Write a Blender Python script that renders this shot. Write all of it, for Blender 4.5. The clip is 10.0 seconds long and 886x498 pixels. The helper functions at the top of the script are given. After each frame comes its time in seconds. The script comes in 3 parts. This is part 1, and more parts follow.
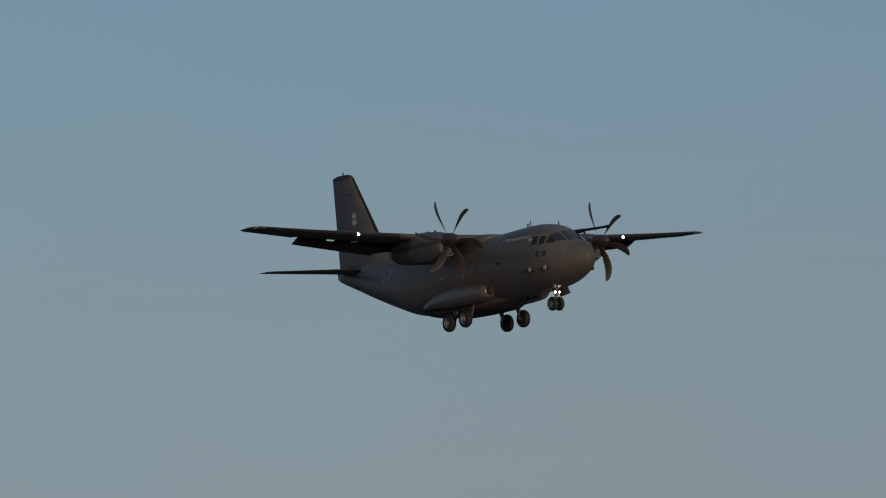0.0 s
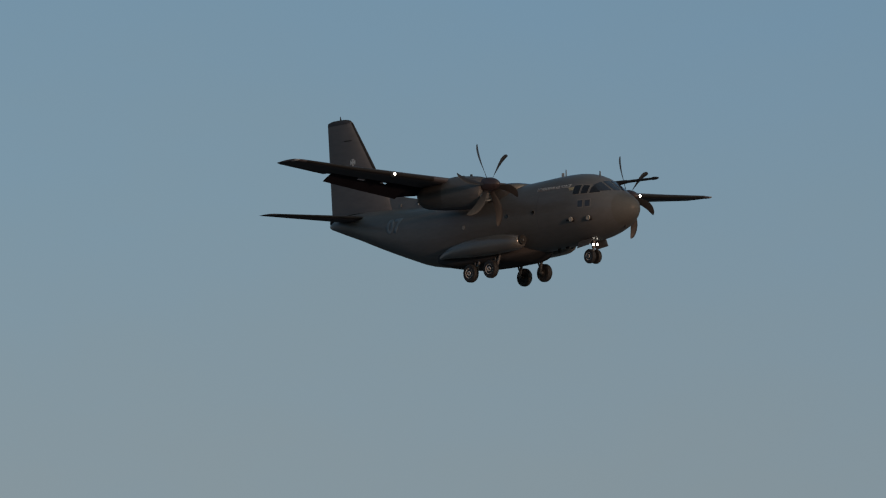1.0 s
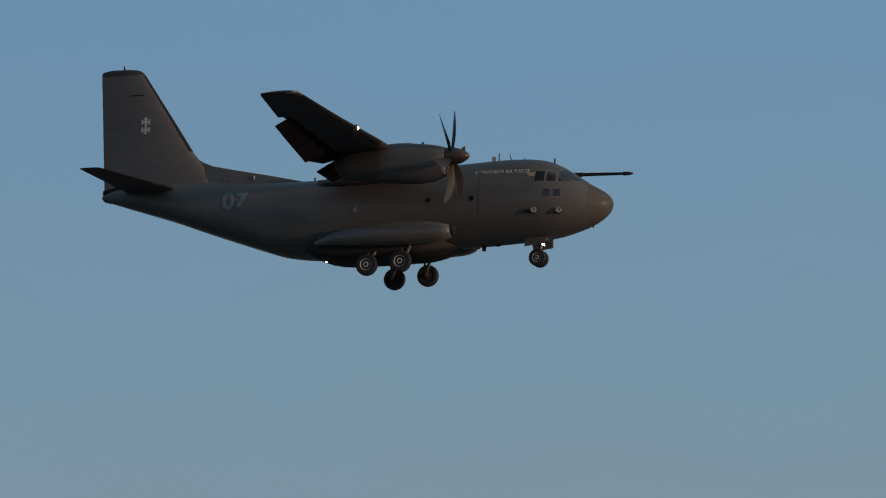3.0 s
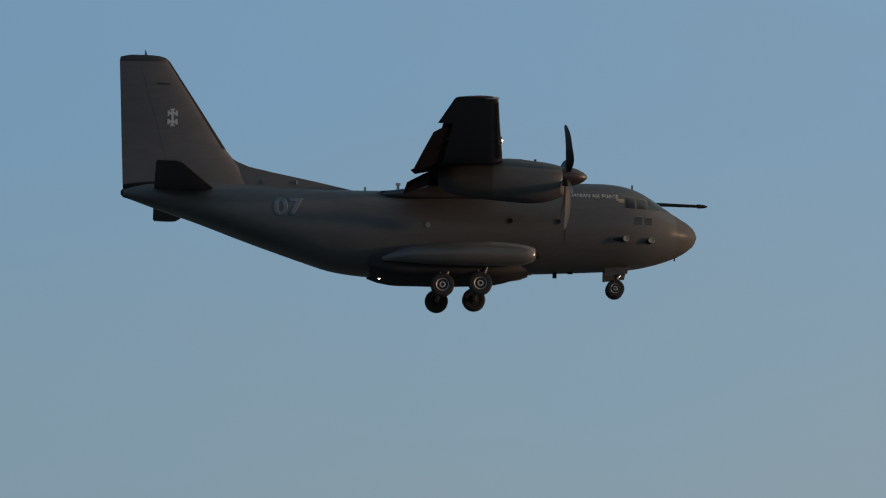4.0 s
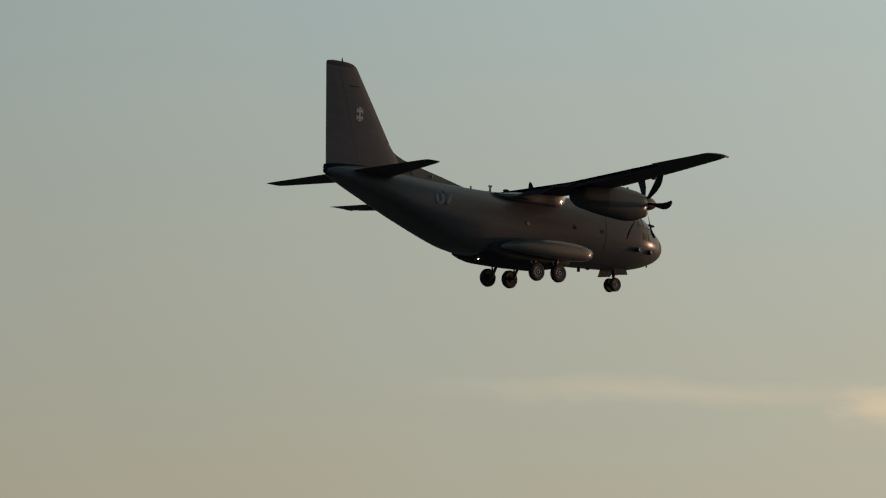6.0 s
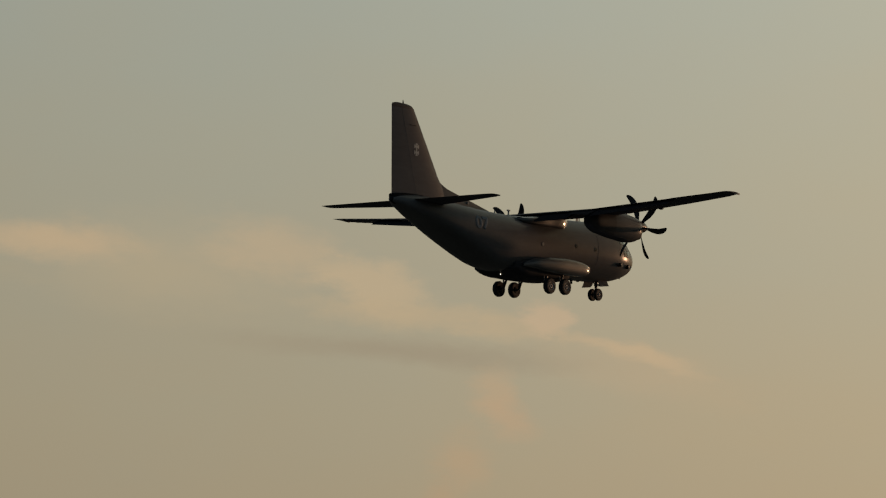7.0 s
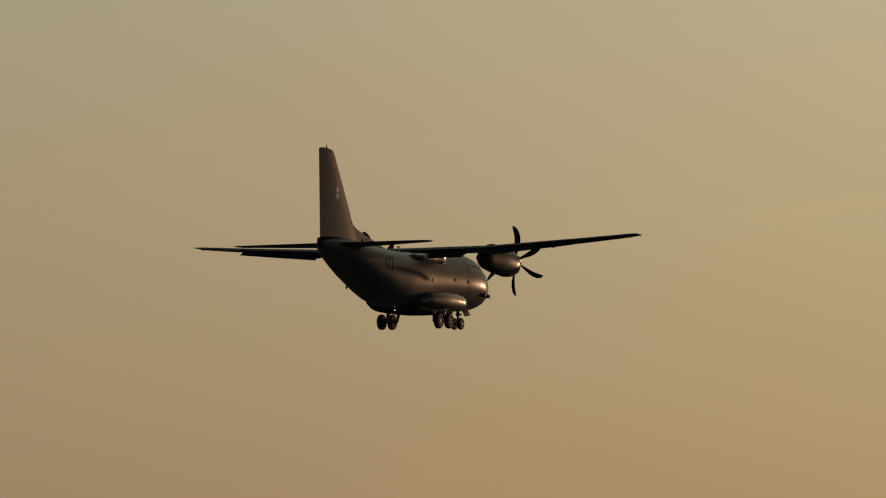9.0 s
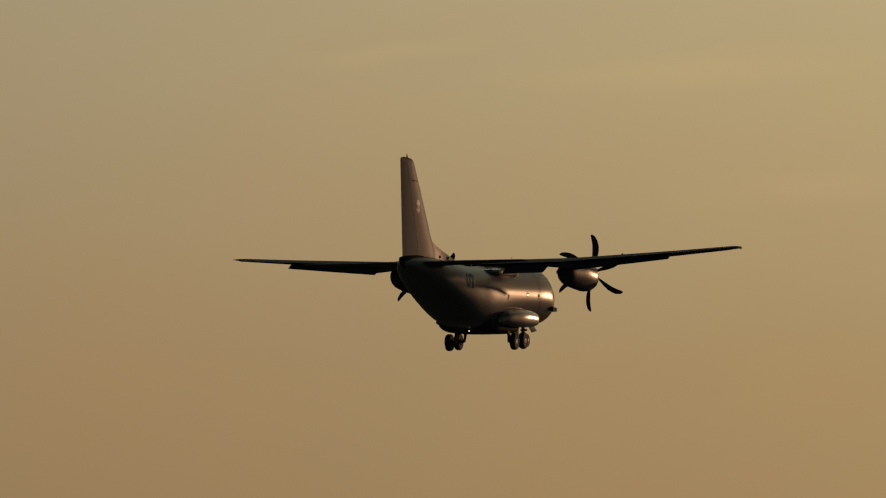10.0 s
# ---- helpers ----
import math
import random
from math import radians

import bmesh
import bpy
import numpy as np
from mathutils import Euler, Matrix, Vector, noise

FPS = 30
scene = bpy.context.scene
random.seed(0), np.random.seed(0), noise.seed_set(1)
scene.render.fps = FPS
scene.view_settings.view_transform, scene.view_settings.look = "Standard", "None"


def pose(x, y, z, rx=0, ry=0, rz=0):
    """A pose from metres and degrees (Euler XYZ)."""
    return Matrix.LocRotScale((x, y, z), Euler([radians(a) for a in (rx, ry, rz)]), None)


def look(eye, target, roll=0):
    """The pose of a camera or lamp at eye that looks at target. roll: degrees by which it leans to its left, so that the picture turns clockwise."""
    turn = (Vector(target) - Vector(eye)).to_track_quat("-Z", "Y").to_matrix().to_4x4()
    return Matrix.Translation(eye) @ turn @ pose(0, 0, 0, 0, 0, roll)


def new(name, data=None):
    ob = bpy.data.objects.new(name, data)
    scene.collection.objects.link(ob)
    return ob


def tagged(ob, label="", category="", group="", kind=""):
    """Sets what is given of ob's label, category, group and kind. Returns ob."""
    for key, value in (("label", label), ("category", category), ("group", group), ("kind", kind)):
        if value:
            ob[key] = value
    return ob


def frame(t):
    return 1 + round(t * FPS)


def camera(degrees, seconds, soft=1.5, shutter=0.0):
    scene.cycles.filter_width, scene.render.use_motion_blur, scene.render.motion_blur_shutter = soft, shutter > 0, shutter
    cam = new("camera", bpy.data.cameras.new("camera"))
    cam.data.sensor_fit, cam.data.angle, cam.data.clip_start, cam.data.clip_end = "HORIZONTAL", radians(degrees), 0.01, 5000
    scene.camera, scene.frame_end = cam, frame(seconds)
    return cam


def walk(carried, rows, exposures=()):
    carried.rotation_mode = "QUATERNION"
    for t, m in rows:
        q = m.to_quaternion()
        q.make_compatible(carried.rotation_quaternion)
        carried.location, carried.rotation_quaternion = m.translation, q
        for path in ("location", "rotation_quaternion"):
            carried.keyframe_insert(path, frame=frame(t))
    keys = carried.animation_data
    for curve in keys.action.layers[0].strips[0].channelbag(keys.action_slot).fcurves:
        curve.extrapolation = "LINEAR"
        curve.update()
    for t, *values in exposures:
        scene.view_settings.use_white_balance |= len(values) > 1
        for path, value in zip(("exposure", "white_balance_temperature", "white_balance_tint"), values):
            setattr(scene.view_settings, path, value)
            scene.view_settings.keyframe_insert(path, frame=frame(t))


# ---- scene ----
from mathutils.bvhtree import BVHTree

CAMERA_TURNS = [  # seconds, tilt, roll, heading
    (0.0, 94.559, 2.715, 54.821),
    (0.3, 94.699, 2.220, 53.177),
    (0.5, 94.824, 1.885, 51.784),
    (0.7, 95.009, 1.471, 50.315),
    (1.0, 95.446, 0.533, 47.386),
    (1.3, 96.399, 0.156, 44.785),
    (1.5, 96.874, -0.361, 41.377),
    (1.7, 97.187, -0.558, 38.351),
    (1.9, 97.581, -0.910, 35.658),
    (2.0, 97.874, -0.925, 34.684),
    (2.1, 98.166, -1.012, 33.588),
    (2.2, 98.327, -1.206, 32.239),
    (2.5, 98.903, -1.634, 27.651),
    (2.8, 99.376, -1.793, 21.884),
    (3.0, 99.635, -1.810, 17.673),
    (3.3, 99.921, -1.815, 11.444),
    (3.5, 100.060, -1.932, 7.606),
    (3.6, 100.137, -2.029, 5.387),
    (3.7, 100.267, -1.926, 2.818),
    (3.8, 100.490, -2.011, 0.075),
    (4.0, 100.631, -1.876, -3.669),
    (4.1, 100.642, -1.882, -5.439),
    (4.3, 100.737, -2.161, -9.650),
    (4.5, 100.695, -2.508, -13.331),
    (4.6, 100.549, -2.722, -15.692),
    (4.7, 100.236, -2.463, -17.969),
    (4.9, 99.753, -2.509, -21.904),
    (5.0, 99.511, -2.671, -24.275),
    (5.1, 99.454, -2.910, -26.825),
    (5.2, 99.644, -2.675, -28.991),
    (5.3, 99.578, -2.778, -30.782),
    (5.5, 99.422, -2.807, -34.098),
    (5.7, 99.284, -2.973, -37.182),
    (6.0, 99.141, -3.033, -40.993),
    (6.1, 99.001, -2.959, -42.139),
    (6.2, 98.838, -2.796, -43.186),
    (7.3, 97.522, -2.075, -54.525),
    (7.4, 97.409, -1.893, -55.357),
    (7.5, 97.300, -1.824, -56.212),
    (7.8, 96.987, -2.046, -58.940),
    (8.0, 96.766, -2.088, -60.122),
    (8.3, 96.114, -1.733, -61.663),
    (8.5, 95.803, -1.475, -62.313),
    (8.6, 95.699, -1.327, -62.736),
    (8.7, 95.581, -1.123, -63.298),
    (8.8, 95.667, -1.032, -64.529),
    (8.9, 95.753, -0.810, -65.285),
    (9.0, 95.811, -0.786, -65.788),
    (9.3, 95.717, -0.619, -66.983),
    (9.5, 95.301, -0.472, -67.790),
    (9.7, 94.942, -0.253, -68.830),
    (10.0, 94.204, 0.032, -70.445),
]
FLIGHT = [  # seconds, place of the nose
    (0.0, -216.63, 163.07, 22.62),
    (0.5, -195.25, 166.71, 24.53),
    (1.0, -185.94, 184.34, 28.63),
    (1.5, -151.73, 183.45, 30.70),
    (2.0, -116.99, 182.87, 33.09),
    (2.2, -111.00, 192.00, 35.68),
    (3.3, -35.79, 209.61, 40.95),
    (3.5, -19.63, 208.79, 40.89),
    (4.0, 21.86, 205.90, 41.28),
    (4.5, 61.66, 204.33, 40.85),
    (5.0, 105.05, 202.31, 41.46),
    (5.5, 144.71, 200.79, 43.81),
    (6.0, 186.46, 201.10, 46.21),
    (6.2, 202.61, 200.86, 46.39),
    (7.3, 266.94, 181.12, 43.97),
    (7.5, 273.72, 175.82, 43.61),
    (8.0, 287.26, 161.64, 40.75),
    (8.5, 297.45, 148.30, 36.44),
    (9.0, 297.64, 131.89, 32.21),
    (9.5, 292.54, 113.44, 26.86),
    (10.0, 282.77, 94.65, 20.55),
]
EYE = (0.0, 0.0, 1.7)
PITCH = -0.8
# seconds, stops, kelvin, tint
EXPOSURES = [(0.0, 0.23, 6500, 10), (2.0, 0.38, 6500, 10), (4.0, 0.47, 6500, 10), (4.5, 0.53, 6500, 10), (5.0, 0.49, 6500, 10), (5.5, 0.25, 6700, 10), (6.2, -0.19, 7300, 10), (7.5, -0.71, 8100, 10), (9.0, -1.02, 8520, 10), (10.0, -1.21, 8800, 10)]

cam = camera(9.436, 10.0, soft=1.2)
walk(cam, [(t, pose(*EYE, rx, ry, rz)) for t, rx, ry, rz in CAMERA_TURNS], exposures=EXPOSURES)

# ---------------------------------------------------------------- world and sun
SUN_WAY = Vector((0.97, -0.215, 0.086)).normalized()


def build_world():
    world = bpy.data.worlds.new("sky")
    scene.world = world
    world.use_nodes = True
    nt = world.node_tree
    nt.nodes.clear()
    N, L = nt.nodes.new, nt.links.new
    out, bg = N("ShaderNodeOutputWorld"), N("ShaderNodeBackground")
    co = N("ShaderNodeTexCoord")
    sep = N("ShaderNodeSeparateXYZ")
    L(co.outputs["Generated"], sep.inputs[0])

    def math_node(op, a, b=None):
        n = N("ShaderNodeMath")
        n.operation = op
        for i, v in enumerate((a, b)):
            if v is None:
                continue
            if isinstance(v, (int, float)):
                n.inputs[i].default_value = v
            else:
                L(v, n.inputs[i])
        return n.outputs[0]

    def ramp(fac, stops):
        n = N("ShaderNodeValToRGB")
        L(fac, n.inputs[0])
        e = n.color_ramp.elements
        while len(e) > 1:
            e.remove(e[-1])
        e[0].position, e[0].color = stops[0][0], (*stops[0][1], 1)
        for p, c in stops[1:]:
            q = e.new(p)
            q.color = (*c, 1)
        return n.outputs[0]

    def mix(fac, a, b, mode="MIX"):
        n = N("ShaderNodeMix")
        n.data_type, n.blend_type = "RGBA", mode
        if isinstance(fac, (int, float)):
            n.inputs[0].default_value = fac
        else:
            L(fac, n.inputs[0])
        L(a, n.inputs[6])
        L(b, n.inputs[7])
        return n.outputs[2]

    # height over the horizon as a share of 20 degrees
    high = math_node("DIVIDE", math_node("ARCSINE", sep.outputs[2]), radians(20))
    # degrees of heading from the way of flight, to the port side
    heading = math_node("MULTIPLY", math_node("ARCTAN2", math_node("ABSOLUTE", sep.outputs[1]), sep.outputs[0]), 180 / math.pi)
    level = math_node("MULTIPLY", math_node("ARCSINE", sep.outputs[2]), 180 / math.pi)
    haze = None
    last = None
    for at, stops in HAZE:
        tone = ramp(high, stops)
        if haze is None:
            haze = tone
        else:
            m = N("ShaderNodeMapRange")
            L(heading, m.inputs[0])
            m.inputs[1].default_value, m.inputs[2].default_value = last, at
            haze = mix(m.outputs[0], haze, tone)
        last = at
    # faint unevenness of the haze, lying in flat layers
    layers = N("ShaderNodeMapping")
    layers.inputs["Scale"].default_value = (1.0, 1.0, 2.0)
    L(co.outputs["Generated"], layers.inputs[0])
    veil = N("ShaderNodeTexNoise")
    veil.inputs["Scale"].default_value, veil.inputs["Detail"].default_value, veil.inputs["Roughness"].default_value = 16.0, 5.0, 0.55
    L(layers.outputs[0], veil.inputs[0])
    thick = N("ShaderNodeMapRange")
    L(veil.outputs[0], thick.inputs[0])
    thick.inputs[1].default_value, thick.inputs[2].default_value = 0.3, 0.7
    haze = mix(1.0, haze, ramp(thick.outputs[0], [(0.0, (0.97, 0.995, 1.0)), (1.0, (1.0, 0.985, 0.955))]), "MULTIPLY")
    # the sun's own side of the sky, out of view, glows a deeper tone
    m = N("ShaderNodeMapRange")
    m.interpolation_type = "SMOOTHSTEP"
    L(sep.outputs[1], m.inputs[0])
    m.inputs[1].default_value, m.inputs[2].default_value = 0.0, -0.3
    rgb = N("ShaderNodeRGB")
    rgb.outputs[0].default_value = (0.74, 0.56, 0.43, 1)
    fore = N("ShaderNodeMapRange")
    fore.interpolation_type = "SMOOTHSTEP"
    L(sep.outputs[0], fore.inputs[0])
    fore.inputs[1].default_value, fore.inputs[2].default_value = 0.35, 0.85
    haze = mix(math_node("MULTIPLY", m.outputs[0], fore.outputs[0]), haze, rgb.outputs[0], "MULTIPLY")
    # thin clouds low over the horizon, their outlines torn by two sizes of noise
    stretch = N("ShaderNodeMapping")
    stretch.inputs["Scale"].default_value = (1.0, 1.0, 2.2)
    L(co.outputs["Generated"], stretch.inputs[0])
    tears = []
    for size in (45.0, 190.0):
        n = N("ShaderNodeTexNoise")
        n.inputs["Scale"].default_value, n.inputs["Detail"].default_value, n.inputs["Roughness"].default_value = size, 6.0, 0.62
        L(stretch.outputs[0], n.inputs[0])
        split = N("ShaderNodeSeparateColor")
        L(n.outputs["Color"], split.inputs[0])
        tears.append((math_node("SUBTRACT", split.outputs[0], 0.5), math_node("SUBTRACT", split.outputs[1], 0.5), math_node("SUBTRACT", split.outputs[2], 0.5)))
    (wx, wy, wz), (fx, fy, fz) = tears
    along = math_node("ADD", heading, math_node("ADD", math_node("MULTIPLY", wx, 0.9), math_node("MULTIPLY", fx, 0.18)))
    above = math_node("ADD", level, math_node("ADD", math_node("MULTIPLY", wy, 0.34), math_node("MULTIPLY", fy, 0.07)))
    dense = math_node("ADD", math_node("MULTIPLY", wz, 0.6), math_node("MULTIPLY", fz, 0.5))
    for az, el, wide, tall, tilt, strength, rag, crisp, tint in CLOUDS:
        da, de = math_node("SUBTRACT", along, az), math_node("SUBTRACT", above, el)
        c, q = math.cos(radians(tilt)), math.sin(radians(tilt))
        u = math_node("DIVIDE", math_node("ADD", math_node("MULTIPLY", da, c), math_node("MULTIPLY", de, q)), wide)
        v = math_node("DIVIDE", math_node("SUBTRACT", math_node("MULTIPLY", de, c), math_node("MULTIPLY", da, q)), tall)
        far = math_node("SQRT", math_node("ADD", math_node("MULTIPLY", u, u), math_node("MULTIPLY", v, v)))
        far = math_node("ADD", far, math_node("MULTIPLY", dense, rag))
        m = N("ShaderNodeMapRange")
        m.interpolation_type = "SMOOTHSTEP"
        L(far, m.inputs[0])
        m.inputs[1].default_value, m.inputs[2].default_value = 1.0, crisp
        m.inputs[3].default_value, m.inputs[4].default_value = 0.0, strength
        rgb = N("ShaderNodeRGB")
        rgb.outputs[0].default_value = (*tint, 1)
        haze = mix(m.outputs[0], haze, rgb.outputs[0])
    sky = N("ShaderNodeTexSky")
    sky.sky_type, sky.sun_disc = "NISHITA", False
    sky.sun_elevation = math.asin(SUN_WAY.z)
    sky.sun_rotation = math.atan2(SUN_WAY.x, SUN_WAY.y)
    sky.air_density, sky.dust_density, sky.ozone_density = 1.0, 4.0, 0.4
    dim = N("ShaderNodeVectorMath")
    dim.operation = "SCALE"
    L(sky.outputs[0], dim.inputs[0])
    dim.inputs["Scale"].default_value = 0.06
    up = N("ShaderNodeMapRange")
    up.interpolation_type = "SMOOTHSTEP"
    L(high, up.inputs[0])
    up.inputs[1].default_value, up.inputs[2].default_value = 0.85, 1.6
    upper = mix(0.45, dim.outputs[0], haze)
    L(mix(up.outputs[0], haze, upper), bg.inputs[0])
    bg.inputs[1].default_value = 1.0
    L(bg.outputs[0], out.inputs[0])


# evening haze: heading from the way of flight in degrees, then colours by height over the horizon (share of 20 degrees)
HAZE = [
    (12, [(0.00, (0.761, 0.540, 0.310)), (0.15, (0.874, 0.666, 0.406)), (0.30, (1.030, 0.882, 0.595)), (0.45, (1.088, 1.052, 0.796)), (0.60, (1.109, 1.215, 1.045)), (0.80, (1.105, 1.264, 1.141))]),
    (26, [(0.00, (0.609, 0.430, 0.275)), (0.15, (0.676, 0.516, 0.350)), (0.30, (0.742, 0.638, 0.477)), (0.45, (0.762, 0.738, 0.619)), (0.60, (0.751, 0.828, 0.791)), (0.80, (0.742, 0.855, 0.855))]),
    (40, [(0.00, (0.470, 0.363, 0.253)), (0.15, (0.491, 0.410, 0.302)), (0.30, (0.508, 0.478, 0.388)), (0.45, (0.499, 0.529, 0.484)), (0.60, (0.475, 0.576, 0.600)), (0.80, (0.465, 0.588, 0.642))]),
    (56, [(0.00, (0.341, 0.278, 0.201)), (0.15, (0.349, 0.306, 0.237)), (0.30, (0.349, 0.349, 0.297)), (0.45, (0.327, 0.369, 0.353)), (0.60, (0.298, 0.381, 0.415)), (0.80, (0.281, 0.376, 0.428))]),
    (72, [(0.00, (0.230, 0.218, 0.194)), (0.15, (0.229, 0.235, 0.221)), (0.30, (0.221, 0.255, 0.267)), (0.45, (0.199, 0.261, 0.305)), (0.60, (0.175, 0.262, 0.348)), (0.80, (0.165, 0.258, 0.360))]),
    (95, [(0.00, (0.179, 0.201, 0.203)), (0.15, (0.173, 0.211, 0.224)), (0.30, (0.159, 0.220, 0.258)), (0.45, (0.142, 0.223, 0.292)), (0.60, (0.122, 0.218, 0.324)), (0.80, (0.115, 0.215, 0.335))]),
    (125, [(0.00, (0.192, 0.230, 0.252)), (0.15, (0.177, 0.231, 0.270)), (0.30, (0.153, 0.227, 0.291)), (0.45, (0.128, 0.217, 0.307)), (0.60, (0.103, 0.200, 0.321)), (0.80, (0.095, 0.193, 0.324))]),
    (150, [(0.00, (0.219, 0.258, 0.277)), (0.15, (0.203, 0.259, 0.293)), (0.30, (0.174, 0.257, 0.318)), (0.45, (0.144, 0.244, 0.337)), (0.60, (0.109, 0.215, 0.333)), (0.80, (0.099, 0.204, 0.330))]),
    (178, [(0.00, (0.182, 0.168, 0.158)), (0.15, (0.185, 0.168, 0.158)), (0.30, (0.168, 0.158, 0.154)), (0.45, (0.126, 0.143, 0.164)), (0.60, (0.084, 0.126, 0.175)), (0.80, (0.070, 0.118, 0.182))]),
]
# heading, height, half width, half height, tilt, strength, raggedness, how crisp, colour
CLOUDS = [
    (41.60, 7.50, 2.40, 0.80, 4, 0.34, 0.6, 0.0, (0.690, 0.580, 0.415)),
    (40.40, 7.72, 1.00, 0.46, 12, 0.62, 1.0, 0.1, (0.680, 0.570, 0.430)),
    (39.40, 7.42, 0.95, 0.36, 12, 0.75, 1.1, 0.3, (0.700, 0.590, 0.440)),
    (39.00, 7.12, 1.55, 0.22, 2, 0.65, 1.0, 0.1, (0.680, 0.570, 0.420)),
    (37.90, 7.02, 0.80, 0.20, 2, 0.60, 1.0, 0.1, (0.680, 0.570, 0.420)),
    (37.45, 7.12, 0.40, 0.25, 0, 0.85, 1.1, 0.4, (0.710, 0.585, 0.450)),
    (36.30, 6.58, 1.70, 0.36, 10, 0.35, 1.0, 0.0, (0.680, 0.545, 0.400)),
    (39.00, 6.72, 2.80, 0.22, 2, 0.75, 0.7, 0.0, (0.455, 0.417, 0.341)),
    (36.55, 6.77, 1.15, 0.11, 12, 0.75, 0.8, 0.1, (0.730, 0.590, 0.430)),
    (37.97, 6.32, 0.36, 0.40, 0, 0.62, 1.1, 0.1, (0.661, 0.520, 0.380)),
    (37.80, 6.02, 0.48, 0.30, 20, 0.66, 1.1, 0.1, (0.650, 0.505, 0.370)),
    (38.30, 5.60, 0.46, 0.50, 2, 0.60, 1.1, 0.0, (0.632, 0.485, 0.345)),
    (38.45, 5.00, 0.46, 0.60, -2, 0.60, 1.1, 0.1, (0.610, 0.460, 0.330)),
    (44.42, 7.68, 0.99, 0.31, -1, 0.85, 1.0, 0.0, (0.683, 0.585, 0.427)),
    (42.90, 7.74, 1.44, 0.33, 0, 0.85, 1.0, 0.0, (0.690, 0.567, 0.419)),
    (47.01, 7.74, 3.31, 0.20, -2, 0.45, 0.8, 0.0, (0.575, 0.527, 0.419)),
    (43.74, 7.36, 1.89, 0.24, -1, 0.30, 0.8, 0.0, (0.514, 0.478, 0.380)),
    (16.73, 6.10, 2.53, 0.27, -3, 0.40, 0.9, 0.0, (1.076, 0.881, 0.559)),
    (15.53, 4.86, 1.81, 0.30, -4, 0.20, 0.9, 0.0, (1.079, 0.855, 0.561)),
    (20.26, 6.28, 1.57, 0.16, -6, 0.30, 0.9, 0.0, (0.998, 0.817, 0.540)),
]
build_world()

sun = new("sun", bpy.data.lights.new("sun", "SUN"))
sun.data.energy, sun.data.angle, sun.data.color = 1.3, radians(2.0), (1.0, 0.61, 0.42)
sun.matrix_world = look((0, 0, 80), Vector((0, 0, 80)) - SUN_WAY)


# ---------------------------------------------------------------- materials
def material(name, color, rough=0.5, metal=0.0, vary=0.12, scale=3.0, bump=0.0, emit=0.0, streak=False, spec=0.5, coat=0.0, coat_rough=0.28):
    m = bpy.data.materials.new(name)
    m.use_nodes = True
    nt = m.node_tree
    N, L = nt.nodes.new, nt.links.new
    b = nt.nodes["Principled BSDF"]
    b.inputs["Base Color"].default_value = (*color, 1)
    b.inputs["Roughness"].default_value, b.inputs["Metallic"].default_value = rough, metal
    b.inputs["Specular IOR Level"].default_value = spec
    b.inputs["Coat Weight"].default_value, b.inputs["Coat Roughness"].default_value = coat, coat_rough
    if emit:
        b.inputs["Emission Color"].default_value = (*color, 1)
        b.inputs["Emission Strength"].default_value = emit
        return m
    co = N("ShaderNodeTexCoord")
    mp = N("ShaderNodeMapping")
    mp.inputs["Scale"].default_value = (scale * (0.25 if streak else 1), scale, scale)
    L(co.outputs["Object"], mp.inputs[0])
    big, fine = N("ShaderNodeTexNoise"), N("ShaderNodeTexNoise")
    big.inputs["Scale"].default_value, big.inputs["Detail"].default_value = 0.4, 6
    fine.inputs["Scale"].default_value, fine.inputs["Detail"].default_value = 6.0, 4
    L(mp.outputs[0], big.inputs[0])
    L(mp.outputs[0], fine.inputs[0])
    add = N("ShaderNodeMath")
    add.operation = "MULTIPLY_ADD"
    L(fine.outputs[0], add.inputs[0])
    add.inputs[1].default_value = 0.35
    L(big.outputs[0], add.inputs[2])
    mr = N("ShaderNodeMapRange")
    L(add.outputs[0], mr.inputs[0])
    mr.inputs[1].default_value, mr.inputs[2].default_value = 0.4, 0.95
    mr.inputs[3].default_value, mr.inputs[4].default_value = 1 - vary, 1 + vary
    sc = N("ShaderNodeVectorMath")
    sc.operation = "SCALE"
    sc.inputs[0].default_value = color
    L(mr.outputs[0], sc.inputs["Scale"])
    L(sc.outputs[0], b.inputs["Base Color"])
    rr = N("ShaderNodeMapRange")
    L(add.outputs[0], rr.inputs[0])
    rr.inputs[1].default_value, rr.inputs[2].default_value = 0.4, 0.95
    rr.inputs[3].default_value, rr.inputs[4].default_value = max(rough - 0.08, 0.02), min(rough + 0.1, 1)
    L(rr.outputs[0], b.inputs["Roughness"])
    if bump:
        bp = N("ShaderNodeBump")
        bp.inputs["Strength"].default_value, bp.inputs["Distance"].default_value = bump, 0.02
        L(big.outputs[0], bp.inputs["Height"])
        L(bp.outputs[0], b.inputs["Normal"])
    return m


PAINT = material("grey_paint", (0.085, 0.087, 0.089), 0.7, vary=0.24, scale=1.2, bump=0.1, streak=True, spec=0.08, coat=0.36, coat_rough=0.24)
RADOME = material("matt_radome_paint", (0.076, 0.077, 0.075), 0.75, vary=0.2, scale=1.5, bump=0.05, spec=0.08, coat=0.1)
# darker tone for the rear of the nacelle and the cowl vents
AFT_COWL = material("dark_cowl_paint", (0.058, 0.057, 0.058), 0.7, vary=0.25, scale=1.5, bump=0.1, streak=True, spec=0.08, coat=0.2)
POD_PAINT = material("semi_gloss_grey_paint", (0.08, 0.079, 0.077), 0.6, vary=0.2, scale=1.2, bump=0.05, streak=True, spec=0.3, coat=0.75, coat_rough=0.16)
